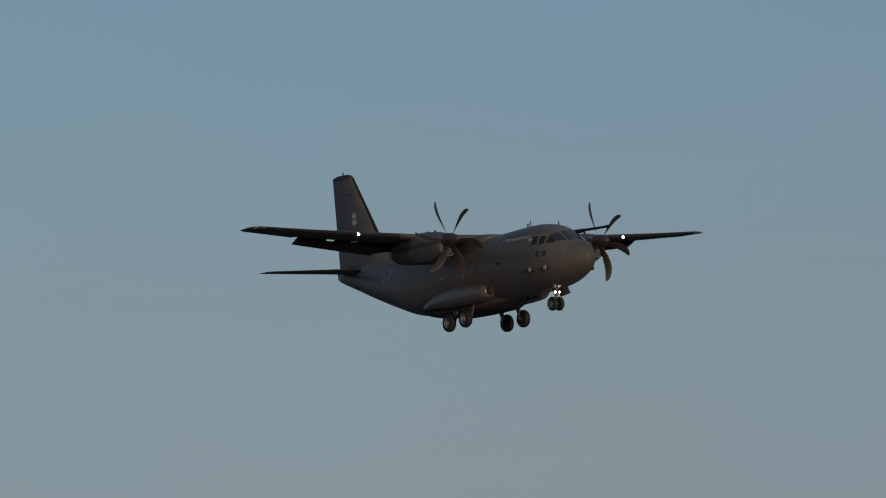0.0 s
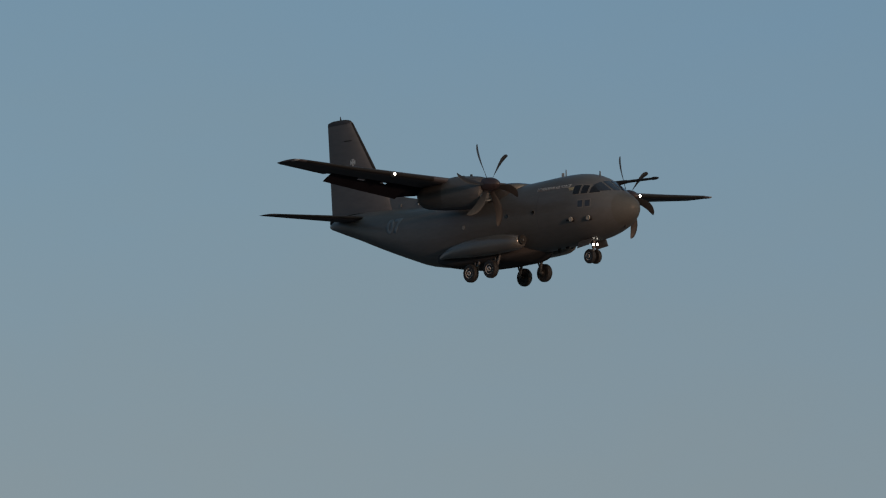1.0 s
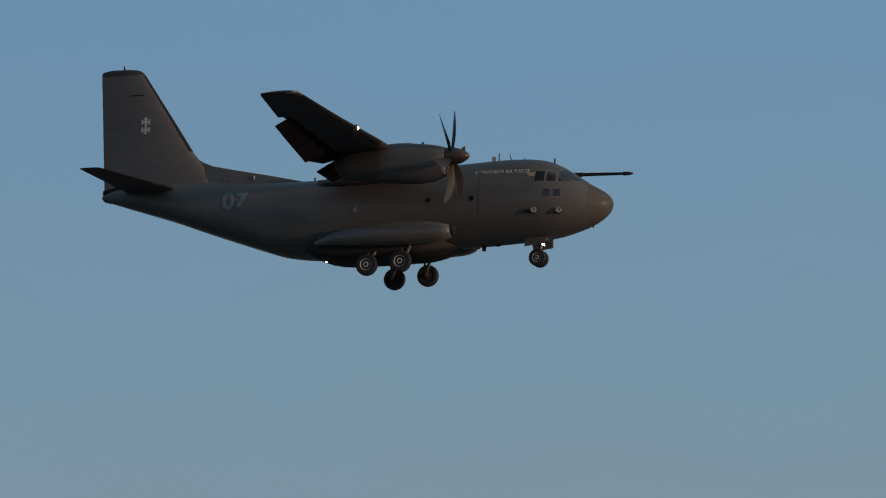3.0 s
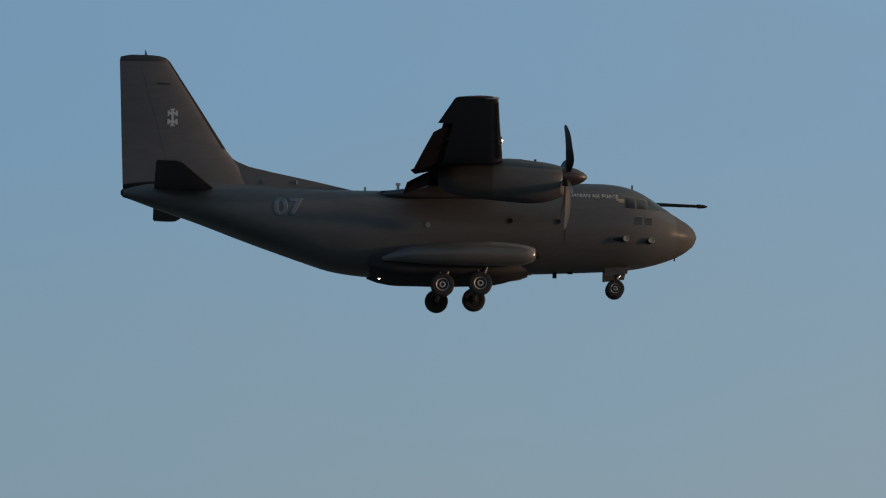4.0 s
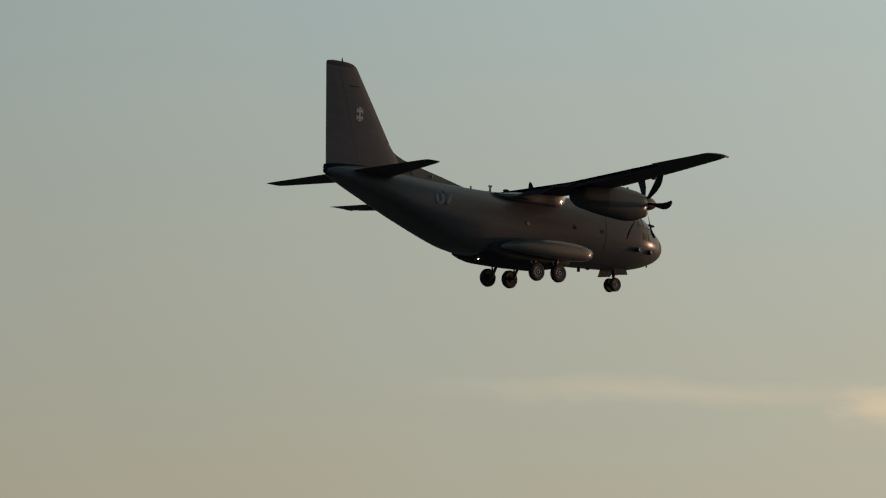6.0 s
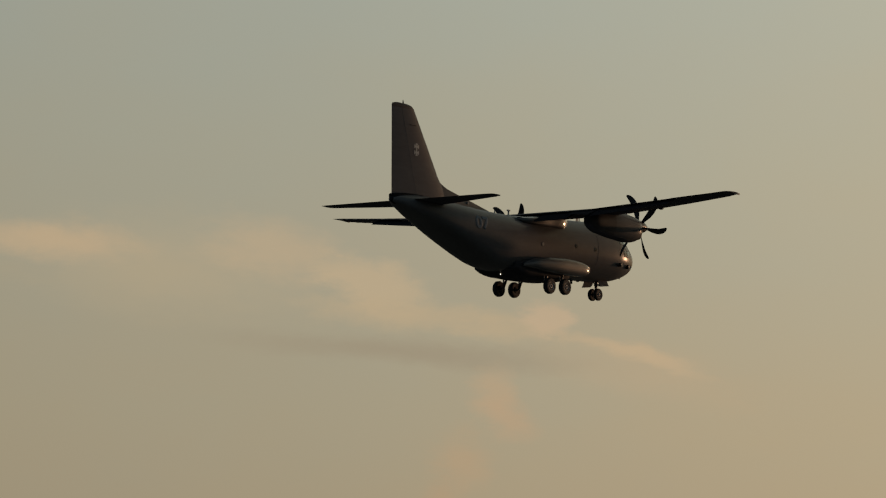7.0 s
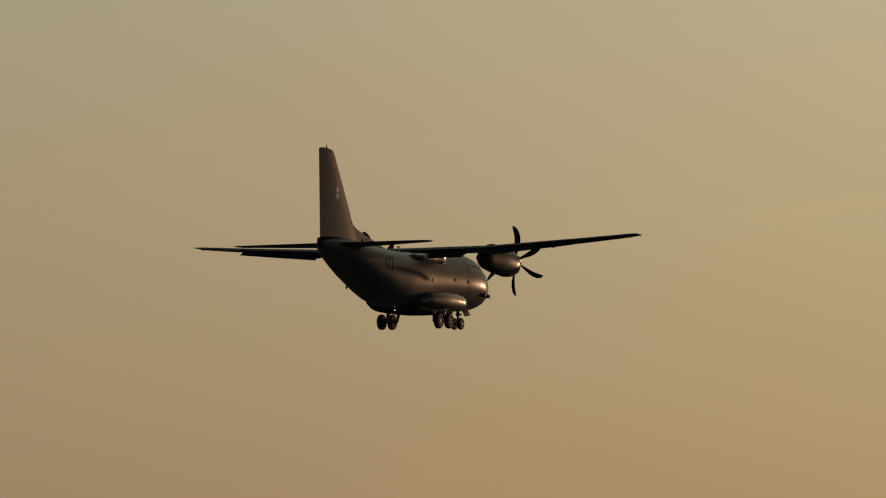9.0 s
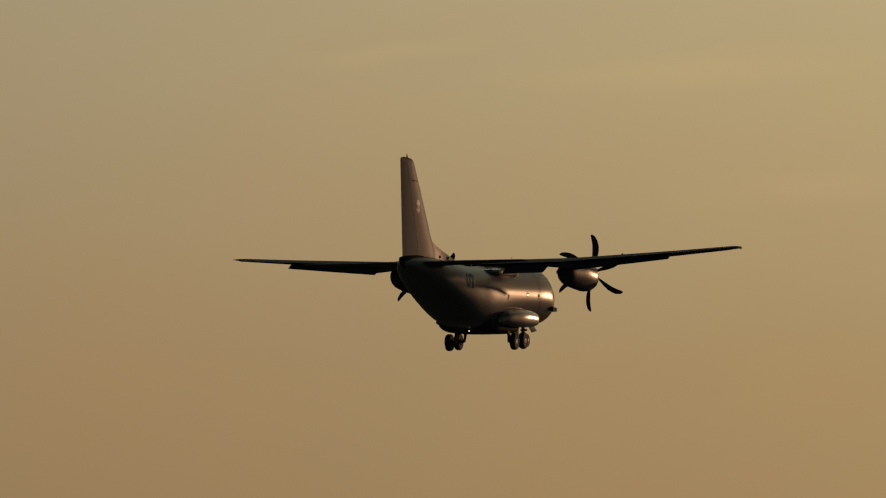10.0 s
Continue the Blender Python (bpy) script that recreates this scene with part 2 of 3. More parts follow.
FIN_PAINT = material("matt_fin_paint", (0.102, 0.1, 0.103), 0.75, vary=0.26, scale=0.9, bump=0.1, streak=True, spec=0.06, coat=0.14, coat_rough=0.4)
FIN_CAP = material("dark_fin_cap", (0.04, 0.039, 0.042), 0.6, vary=0.15, scale=6, spec=0.2)
WING_PAINT = material("wing_paint", (0.076, 0.073, 0.083), 0.7, vary=0.14, scale=1.5, bump=0.1, spec=0.08)
PALE = material("pale_marking", (0.125, 0.155, 0.18), 0.6, vary=0.15, scale=8, spec=0.05)
LETTERS = material("pale_lettering", (0.27, 0.27, 0.265), 0.6, vary=0.12, scale=8, coat=0.5)
FLAG = material("faded_yellow_marking", (0.3, 0.26, 0.15), 0.6, vary=0.12, scale=8)
AERIAL = material("pale_aerial_plastic", (0.3, 0.31, 0.31), 0.5, vary=0.15, scale=8)
COVER = material("grey_cover_plastic", (0.2, 0.205, 0.205), 0.55, vary=0.15, scale=8, spec=0.2)
RING = material("cream_ring_paint", (0.3, 0.27, 0.225), 0.5, vary=0.12, scale=8, spec=0.3)
SCREEN = material("windscreen_glass", (0.02, 0.021, 0.022), 0.05, vary=0.05, scale=4, spec=0.8)
EMBLEM = material("white_marking", (0.4, 0.41, 0.405), 0.6, vary=0.12, scale=8, coat=0.25)
BLACK = material("black_rubber_boot", (0.016, 0.016, 0.017), 0.7, vary=0.2, scale=6, spec=0.15)
BLADE = material("blade_black", (0.018, 0.016, 0.016), 0.5, vary=0.2, scale=6, spec=0.3)
FRAME = material("window_frame_paint", (0.115, 0.113, 0.108), 0.6, vary=0.15, scale=6, spec=0.2)
# flap shade put into the colour: near black, so low sun barely shows
FLAP_PAINT = material("shaded_flap_paint", (0.0135, 0.0132, 0.0175), 0.85, vary=0.2, scale=2, streak=True, spec=0.02)
# shade under the fuselage is worked into this darker belly tone
BELLY_PAINT = material("shaded_belly_paint", (0.04, 0.039, 0.041), 0.75, vary=0.25, scale=1.5, streak=True, spec=0.08)
ROOT_PAINT = material("semi_gloss_dark_paint", (0.034, 0.033, 0.033), 0.6, vary=0.2, scale=1.2, bump=0.05, streak=True, spec=0.3, coat=1.0, coat_rough=0.15)
# near-black tone of the wing fillet tips and the tail root
NEAR_BLACK = material("near_black_paint", (0.018, 0.0175, 0.0185), 0.8, vary=0.25, scale=2, streak=True, spec=0.02)
RUBBER = material("tyre_rubber", (0.012, 0.012, 0.013), 0.75, vary=0.2, scale=10)
RIM = material("wheel_alloy", (0.5, 0.5, 0.49), 0.45, 0.15, vary=0.15, scale=10)
METAL = material("strut_metal", (0.1, 0.1, 0.1), 0.45, 0.5, vary=0.15, scale=8)
GLASS = material("dark_glass", (0.012, 0.012, 0.012), 0.06, vary=0.05, scale=4, spec=0.35)
TINTED = material("tinted_glass", (0.022, 0.02, 0.021), 0.08, vary=0.1, scale=6, spec=0.5)
DARK = material("dark_opening", (0.012, 0.012, 0.012), 0.8, vary=0.1, scale=6)
SPINNER = material("spinner_paint", (0.03, 0.02, 0.021), 0.35, vary=0.1, scale=6)
LAMP = material("lamp_glow", (1.0, 0.93, 0.8), emit=9.0)
GRASS = material("dry_grass", (0.083, 0.086, 0.083), 0.95, vary=0.4, scale=0.2)


# ---------------------------------------------------------------- mesh helpers
def mesh_of(name, bm, mat, smooth=True):
    bmesh.ops.recalc_face_normals(bm, faces=bm.faces)
    me = bpy.data.meshes.new(name)
    bm.to_mesh(me)
    bm.free()
    for m in mat if isinstance(mat, (list, tuple)) else (mat,):
        me.materials.append(m)
    if smooth:
        me.shade_smooth()
        me.set_sharp_from_angle(angle=radians(38))
    return me


def part(name, bm, mat, parent, label="", smooth=True):
    ob = new(name, mesh_of(name, bm, mat, smooth))
    ob.parent = parent
    return tagged(ob, label)


def loft(rings, cap=True):
    bm = bmesh.new()
    made = [[bm.verts.new(p) for p in r] for r in rings]
    n = len(made[0])
    for a, b in zip(made, made[1:]):
        for i in range(n):
            bm.faces.new((a[i], a[(i + 1) % n], b[(i + 1) % n], b[i]))
    if cap:
        bm.faces.new(made[0])
        bm.faces.new(made[-1])
    return bm


def oval(x, top, bot, half, y=0.0, n=48, power=2.0, mid=None, low=None):
    mid = (top + bot) / 2 if mid is None else mid
    ring = []
    for i in range(n):
        a = 2 * math.pi * i / n
        c, s = math.cos(a), math.sin(a)
        k = 2 / (low if low and s < 0 else power)
        yy = half * math.copysign(abs(c) ** k, c)
        zz = (top - mid if s > 0 else mid - bot) * math.copysign(abs(s) ** k, s)
        ring.append((x, y + yy, mid + zz))
    return ring


def smooth_rows(rows, step):
    """Rows of numbers, the first of which falls, resampled on a smooth curve."""
    rows = np.array(rows, float)
    x = -rows[:, 0]
    out = []
    d = np.gradient(rows, x, axis=0)
    for i in range(len(x) - 1):
        k = max(1, int(round((x[i + 1] - x[i]) / step)))
        w = x[i + 1] - x[i]
        for j in range(k):
            u = j / k
            out.append(rows[i] * (2 * u**3 - 3 * u**2 + 1) + d[i] * w * (u**3 - 2 * u**2 + u)
                       + rows[i + 1] * (3 * u**2 - 2 * u**3) + d[i + 1] * w * (u**3 - u**2))
    out.append(rows[-1])
    return [tuple(r) for r in out]


def airfoil(chord, thick, n=12):
    """Points (along the chord from the nose, height), once round."""
    pts = []
    for i in range(n + 1):
        u = 0.5 * (1 + math.cos(math.pi * i / n))
        t = 5 * thick * (0.2969 * math.sqrt(u) - 0.126 * u - 0.3516 * u**2 + 0.2843 * u**3 - 0.1015 * u**4)
        pts.append((u * chord, (t + 0.012 * u * (1 - u) * 4) * chord))
    for i in range(1, n):
        u = 0.5 * (1 - math.cos(math.pi * i / n))
        t = 5 * thick * (0.2969 * math.sqrt(u) - 0.126 * u - 0.3516 * u**2 + 0.2843 * u**3 - 0.1015 * u**4)
        pts.append((u * chord, (-t * 0.75 + 0.012 * u * (1 - u) * 4) * chord))
    return pts


def airfoil_piece(chord, thick, u0, u1, grow=0.0, n=8):
    """The piece of an airfoil between two shares of its chord, once round, grown outward."""
    def half(u):
        return 5 * thick * (0.2969 * math.sqrt(u) - 0.126 * u - 0.3516 * u**2 + 0.2843 * u**3 - 0.1015 * u**4) * chord + grow
    us = [u0 + (u1 - u0) * (1 - math.cos(math.pi / 2 * i / n)) for i in range(n + 1)]
    front = [(us[0] * chord - grow, 0.0)] if u0 == 0 else []
    top = [(u * chord, half(u)) for u in us]
    return front + top + [(u, -h) for u, h in reversed(top)]


def box(bm, a, b, taper=1.0):
    (x0, y0, z0), (x1, y1, z1) = a, b
    cx, cy = (x0 + x1) / 2, (y0 + y1) / 2
    v = []
    for z, k in ((z0, 1.0), (z1, taper)):
        for x, y in ((x0, y0), (x1, y0), (x1, y1), (x0, y1)):
            v.append(bm.verts.new((cx + (x - cx) * k, cy + (y - cy) * k, z)))
    for f in ((3, 2, 1, 0), (4, 5, 6, 7), (0, 1, 5, 4), (1, 2, 6, 5), (2, 3, 7, 6), (3, 0, 4, 7)):
        bm.faces.new([v[i] for i in f])


def tube(bm, p, q, r, s=None, n=14):
    """A round bar from p to q, of radius r at p and s at q."""
    s = r if s is None else s
    p, q = Vector(p), Vector(q)
    turn = (q - p).to_track_quat("Z", "Y").to_matrix()
    ends = []
    for c, rad in ((p, r), (q, s)):
        ends.append([bm.verts.new(c + turn @ Vector((rad * math.cos(2 * math.pi * i / n), rad * math.sin(2 * math.pi * i / n), 0))) for i in range(n)])
    for i in range(n):
        bm.faces.new((ends[0][i], ends[0][(i + 1) % n], ends[1][(i + 1) % n], ends[1][i]))
    bm.faces.new(ends[0])
    bm.faces.new(ends[1])


def lathe(profile, axis, center, n=28):
    """Turns (along, radius) pairs about an axis 'X' or 'Y' through center."""
    rings = []
    for a, r in profile:
        ring = []
        for i in range(n):
            c, s = r * math.cos(2 * math.pi * i / n), r * math.sin(2 * math.pi * i / n)
            p = (a, c, s) if axis == "X" else (c, a, s)
            ring.append(tuple(Vector(center) + Vector(p)))
        rings.append(ring)
    return loft(rings)


aircraft = tagged(new("aircraft"), "dark grey twin-propeller military transport aircraft, gear down", "aircraft")

# ---------------------------------------------------------------- fuselage
# along, top, bottom, half width, height of the widest place
HULL = [
    (-0.0, 0.05, -0.06, 0.05, 0.0, 2.0),
    (-0.06, 0.2, -0.23, 0.2, 0.0, 2.0),
    (-0.25, 0.42, -0.46, 0.45, 0.0, 2.0),
    (-0.6, 0.65, -0.72, 0.76, 0.0, 2.0),
    (-1.05, 0.91, -0.93, 1.06, 0.02, 2.05),
    (-1.6, 1.27, -1.12, 1.32, 0.05, 2.1),
    (-2.14, 1.62, -1.26, 1.5, 0.08, 2.15),
    (-2.7, 1.85, -1.36, 1.62, 0.1, 2.15),
    (-3.4, 1.97, -1.43, 1.69, 0.12, 2.15),
    (-4.2, 1.99, -1.49, 1.73, 0.12, 2.15),
    (-6.0, 1.9, -1.6, 1.75, 0.1, 2.2),
    (-8.0, 1.78, -1.68, 1.75, 0.07, 2.3),
    (-10.0, 1.63, -1.78, 1.75, 0.04, 2.5),
    (-12.0, 1.46, -1.9, 1.75, 0.02, 2.8),
    (-13.4, 1.42, -1.84, 1.73, 0.04, 3.0),
    (-14.4, 1.42, -1.69, 1.68, 0.06, 3.0),
    (-15.4, 1.44, -1.38, 1.62, 0.1, 3.2),
    (-16.4, 1.48, -1.05, 1.54, 0.22, 3.3),
    (-18.0, 1.55, -0.5, 1.38, 0.42, 3.4),
    (-19.5, 1.58, 0.03, 1.17, 0.68, 3.4),
    (-21.0, 1.52, 0.49, 0.82, 0.95, 3.2),
    (-22.0, 1.38, 0.8, 0.48, 1.06, 2.8),
    (-22.5, 1.25, 0.95, 0.2, 1.1, 2.2),
]


def build_hull():
    rings = []
    for x, top, bot, half, mid, low in smooth_rows(HULL, 0.09):
        rings.append(oval(x, top, bot, half, power=2.15, mid=mid, low=low))
    nose = [r for r in rings if r[0][0] > -0.95]
    part("radome", loft(nose), RADOME, aircraft, "matt grey nose radome")
    return part("fuselage", loft(rings[len(nose) - 1:]), PAINT, aircraft)


hull = build_hull()
HULL_TREE = BVHTree.FromPolygons([v.co[:] for v in hull.data.vertices], [p.vertices[:] for p in hull.data.polygons])


def wing_stations(stations):
    rings = []
    for y, lead, chord, z, thick, twist in stations:
        ring = []
        for u, h in airfoil(chord, thick):
            ring.append((lead - u, y, z + h - math.tan(radians(twist)) * u))
        rings.append(ring)
    return loft(rings)


# half span, leading edge, chord, height
SPAN = [(0.0, -7.95, 2.75, 1.72, 0.17), (4.8, -8.0, 2.7, 1.74, 0.165), (8.47, -8.35, 2.35, 1.92, 0.15), (10.9, -8.58, 2.1, 2.05, 0.14),
        (13.9, -8.85, 1.62, 2.25, 0.12), (14.2, -8.93, 1.52, 2.27, 0.1), (14.35, -9.1, 1.25, 2.28, 0.06)]


# where the flap nose is cut away and light shows through
SLOTS = ((7.05, 7.55), (8.5, 9.05))


def span_at(y):
    y = abs(y)
    return [float(np.interp(y, [s[0] for s in SPAN], [s[k] for s in SPAN])) for k in range(1, 5)]


def build_wing():
    half = [(y, *span_at(y), 1.5) for y in (4.8, 10.9, 13.9, 14.2, 14.35)]
    st = [(-y, *r) for y, *r in reversed(half)] + [(0.0, *span_at(0.0), 1.5)] + half
    part("wing", wing_stations(st), WING_PAINT, aircraft, "dark grey high wing")
    for side in (-1, 1):
        for y0, y1, droop in ((1.7, 4.0, 24), (5.6, 10.8, 24), (10.88, 14.1, 2)):
            cuts = [y0, y1] if y1 != 10.8 else [y0, *SLOTS[0], *SLOTS[1], y1]
            bm = bmesh.new()
            for a, b in zip(cuts, cuts[1:]):
                slot = b - a < 0.6
                rows = []
                for y in (a, b):
                    l, c, z, t = span_at(y)
                    if droop > 5:
                        nose = 0.2 if slot else 0.38
                        past = float(np.interp(y, (1.5, 4.8, 10.8), (0.96, 0.9, 0.35)))
                        height = z - 0.025 - 0.026 * c - math.tan(radians(droop)) * (0.38 - nose)
                        rows.append((side * y, l - c + nose, past + nose, height, 0.1 * (past + 0.38) / (past + nose), droop))
                    else:
                        past = float(np.interp(y, (10.84, 14.1), (0.2, 0.02)))
                        rows.append((side * y, l - c + 0.3, past + 0.3, z - 0.026 * c, 0.1, droop))
                if side < 0:
                    rows.reverse()
                piece = wing_stations(rows)
                me = bpy.data.meshes.new("tmp")
                piece.to_mesh(me)
                piece.free()
                bm.from_mesh(me)
                bpy.data.meshes.remove(me)
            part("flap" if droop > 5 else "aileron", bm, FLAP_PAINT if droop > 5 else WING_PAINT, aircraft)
        # fixed trailing edge behind the nacelle
        rows = []
        for y, length, droop in ((4.0, 1.0, 14), (5.58, 1.26, 20)):
            l, c, z, t = span_at(y)
            rows.append((side * y, l - c + 0.38, length, z - 0.02 - 0.026 * c, 0.1, droop))
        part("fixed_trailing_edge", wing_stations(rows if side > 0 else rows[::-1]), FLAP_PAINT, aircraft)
        # rubber boot on the outer leading edge
        rings = []
        for y in np.linspace(6.0, 13.7, 6):
            l, c, z, t = span_at(y)
            rings.append([(l - u, side * y, z + 0.012 * 0.2 * c + h - math.tan(radians(1.5)) * u) for u, h in airfoil_piece(c, t * 0.9, 0.0, 0.05, 0.008)])
        part("leading_edge_boot", loft(rings), BLACK, aircraft, "black rubber leading edge boot")
        # landing lamp let into the leading edge
        l, c, z, t = span_at(8.47)
        place = (l + 0.02, side * 8.47, z - 0.02)
        housing = part("lamp_housing", lathe([(0.03, 0.11), (0.0, 0.135), (-0.14, 0.15), (-0.15, 0.03), (0.0, 0.09)], "X", place, 18), METAL, aircraft)
        part("landing_lamp", lathe([(0.05, 0.015), (0.04, 0.06), (0.02, 0.085), (0.0, 0.02)], "X", place, 18), LAMP, housing, "lit landing lamp")
        # wing tip lamp
        part("tip_lamp", loft([oval(x, 2.26 + r, 2.26 - r, r, side * 14.25, 10) for x, r in ((-8.82, 0.015), (-8.9, 0.05), (-9.3, 0.05), (-9.5, 0.01))]), AERIAL, aircraft, "pale wing tip lamp cover")
    # fairing between wing and fuselage
    rows = [(-7.2, 1.82, 1.5, 0.3), (-7.6, 1.9, 1.25, 1.1), (-8.2, 1.92, 0.95, 1.5), (-9.5, 1.78, 0.88, 1.58), (-10.6, 1.56, 0.87, 1.62), (-11.4, 1.4, 0.89, 1.61), (-12.1, 1.3, 0.95, 1.48), (-12.7, 1.26, 1.06, 1.0)]
    part("wing_root_fairing", loft([oval(x, t, b, h, 0, 44, 4.5) for x, t, b, h in smooth_rows(rows, 0.3)]), ROOT_PAINT, aircraft)
    for side in (-1, 1):
        rows = [(-10.3, 1.5, 1.1, 0.3), (-11.2, 1.38, 1.12, 0.24), (-11.9, 1.3, 1.16, 0.14), (-12.5, 1.24, 1.2, 0.03)]
        part("wing_fillet_tip", loft([oval(x, t, b, h, side * 1.25, 16) for x, t, b, h in smooth_rows(rows, 0.3)]), NEAR_BLACK, aircraft)


build_wing()

# height, leading edge, chord, thickness share
FIN = [(1.2, -17.4, 5.1, 0.098), (2.3, -18.0, 4.56, 0.105), (2.9, -18.5, 4.09, 0.11), (4.5, -19.55, 3.12, 0.122), (6.42, -20.83, 1.94, 0.135)]


def fin_at(z):
    return [float(np.interp(z, [r[0] for r in FIN], [r[k] for r in FIN])) for k in (1, 2, 3)]


def build_tail():
    def upright(u0, u1, zs, grow=0.0):
        rings = []
        for z in zs:
            lead, chord, thick = fin_at(z)
            rings.append([(lead - u, h, z) for u, h in airfoil_piece(chord, thick, u0, u1, grow)])
        return loft(rings)

    fin = part("fin", upright(0.0, 0.6, (1.2, 1.8, 2.3, 2.6, 2.9, 3.6, 4.5, 5.5, 6.42)), FIN_PAINT, aircraft, "tall tail fin")
    part("rudder", upright(0.57, 1.0, (1.3, 2.9, 4.5, 6.42), -0.003), FIN_PAINT, aircraft)
    part("leading_edge_boot", upright(0.0, 0.03, (2.95, 4.5, 6.4), 0.008), BLACK, fin, "black rubber leading edge boot")
    rings = []
    for z, a, b, k in ((6.36, -20.8, -22.77, 1.04), (6.45, -20.86, -22.77, 1.0), (6.54, -20.98, -22.74, 0.85), (6.6, -21.2, -22.5, 0.55), (6.63, -21.5, -22.3, 0.2)):
        rings.append([(a - u, h * k, z) for u, h in airfoil_piece(a - b, 0.135, 0.0, 0.995)])
    part("fin_cap", loft(rings), FIN_CAP, fin, "dark fin tip cap")
    bm = bmesh.new()
    tube(bm, (-21.75, 0, 6.6), (-21.77, 0, 6.82), 0.05, 0.015, 8)
    part("beacon", bm, BLACK, fin)
    bm = bmesh.new()
    box(bm, (-20.75, -0.2, 5.45), (-21.3, 0.2, 5.475))
    part("antenna", bm, BLACK, fin)
    # dorsal ridge
    rings = []
    for x, z in ((-13.2, 1.38), (-15.0, 1.77), (-16.6, 2.07), (-17.6, 2.28), (-18.05, 2.46), (-18.4, 2.68), (-18.7, 3.0)):
        w = min(0.05 + 0.09 * (-13.2 - x) / 5.4, 0.02 + 0.11 * max(0.2, (x + 19.0) / 1.4))
        foot = w + 0.1 * max(0.0, min(1.0, (x + 17.6) / 2))
        rings.append([(x, -foot, 1.3), (x, foot, 1.3), (x, w, (z + 1.4) / 2), (x, 0.5 * w, z), (x, -0.5 * w, z), (x, -w, (z + 1.4) / 2)])
    part("dorsal_ridge", loft(rings), PAINT, aircraft)
    for side in (-1, 1):
        def flat(u0, u1, rows, grow=0.0):
            rings = []
            for y, lead, chord, z, thick in rows:
                rings.append([(lead - u, side * y, z + h) for u, h in airfoil_piece(chord, thick, u0, u1, grow)])
            return loft(rings)
        rows = [(0.15, -18.8, 2.5, 1.2, 0.12), (5.85, -20.27, 1.0, 1.2, 0.11)]
        tail = part("tailplane", flat(0.0, 0.62, rows), WING_PAINT, aircraft)
        part("elevator", flat(0.58, 0.995, [(0.3, -18.84, 2.46, 1.2, 0.12), (5.85, -20.27, 1.0, 1.2, 0.11)], -0.005), WING_PAINT, aircraft)
        part("tip", flat(0.0, 0.99, [(5.855, -20.27, 1.0, 1.2, 0.11), (6.05, -20.33, 0.92, 1.198, 0.09), (6.2, -20.48, 0.74, 1.195, 0.04)]), WING_PAINT, tail)
        part("leading_edge_boot", flat(0.0, 0.035, [(0.9, -18.99, 2.31, 1.2, 0.12), (5.8, -20.26, 1.01, 1.2, 0.11)], 0.007), BLACK, tail, "black rubber leading edge boot")
    rows = [(-19.6, 1.56, 1.3, 0.3), (-20.2, 1.6, 1.2, 0.42), (-21.2, 1.57, 1.12, 0.38), (-22.0, 1.5, 1.1, 0.3), (-22.5, 1.42, 1.14, 0.2)]
    part("tail_root_fairing", loft([oval(x, t, b, h, 0, 24, 3.0) for x, t, b, h in smooth_rows(rows, 0.3)]), NEAR_BLACK, aircraft, "dark tail root fairing")
    bm = loft([oval(x, 1.1 + r, 1.1 - r, r * 0.9, 0, 16) for x, r in ((-21.5, 0.2), (-21.85, 0.28), (-22.2, 0.26), (-22.48, 0.18), (-22.58, 0.07))])
    part("tail_cone", bm, BLACK, aircraft)
    return fin


fin = build_tail()
FIN_TREE = BVHTree.FromPolygons([v.co[:] for v in fin.data.vertices], [p.vertices[:] for p in fin.data.polygons])


# ---------------------------------------------------------------- nacelles and propellers
HUB = (-5.5, 4.77, 1.32)


def build_nacelle(side):
    y = side * HUB[1]
    rows = [(-5.72, 1.66, 0.72, 0.42), (-5.8, 1.72, 0.5, 0.5), (-6.1, 1.79, 0.38, 0.56), (-6.9, 1.89, 0.26, 0.6), (-7.8, 1.95, 0.3, 0.6),
            (-8.7, 1.86, 0.36, 0.55), (-9.5, 1.76, 0.46, 0.5), (-10.1, 1.62, 0.58, 0.44), (-10.35, 1.52, 0.74, 0.36), (-10.45, 1.45, 0.9, 0.28)]
    rings = [oval(x, t, b, h, y, 32, 2.3) for x, t, b, h in smooth_rows(rows, 0.3)]
    fore = [q for q in rings if q[0][0] > -8.6]
    nac = part("nacelle", loft(fore), PAINT, aircraft)
    part("aft_cowl", loft(rings[len(fore) - 1:]), AFT_COWL, nac, "dark grey rear cowl")
    # lower cowl, a shell in darker paint than the nacelle
    shell = []
    for x, t, b, h in smooth_rows(rows, 0.3):
        if x < -5.85:
            ring = oval(x, t, b, h, y, 32, 2.3)[21:28]
            mid = (t + b) / 2
            shell.append([(x, y + (p[1] - y) * k, mid + (p[2] - mid) * k) for k, ps in ((1.012, ring), (0.97, ring[::-1])) for p in ps])
    part("lower_cowl", loft(shell), WING_PAINT, nac, "darker grey lower cowl panel")
    lip = [oval(x, 0.98 - k, 0.5 + k, 0.4 - k, y, 24, 2.4) for x, k in ((-5.95, 0.05), (-5.72, 0.02), (-5.66, 0.05), (-5.7, 0.09), (-5.85, 0.1))]
    scoop = part("intake_lip", loft(lip, cap=False), COVER, nac, "pale grey intake lip")
    part("intake", loft([oval(x, 0.88, 0.6, 0.3, y, 24, 2.4) for x in (-5.74, -5.8)]), DARK, scoop)
    part("exhaust", lathe([(-9.4, 0.17), (-10.1, 0.15), (-10.12, 0.12), (-9.5, 0.1)], "X", (0, y - side * 0.36, 1.15)), METAL, nac)
    build_cowl_vents(side, nac)


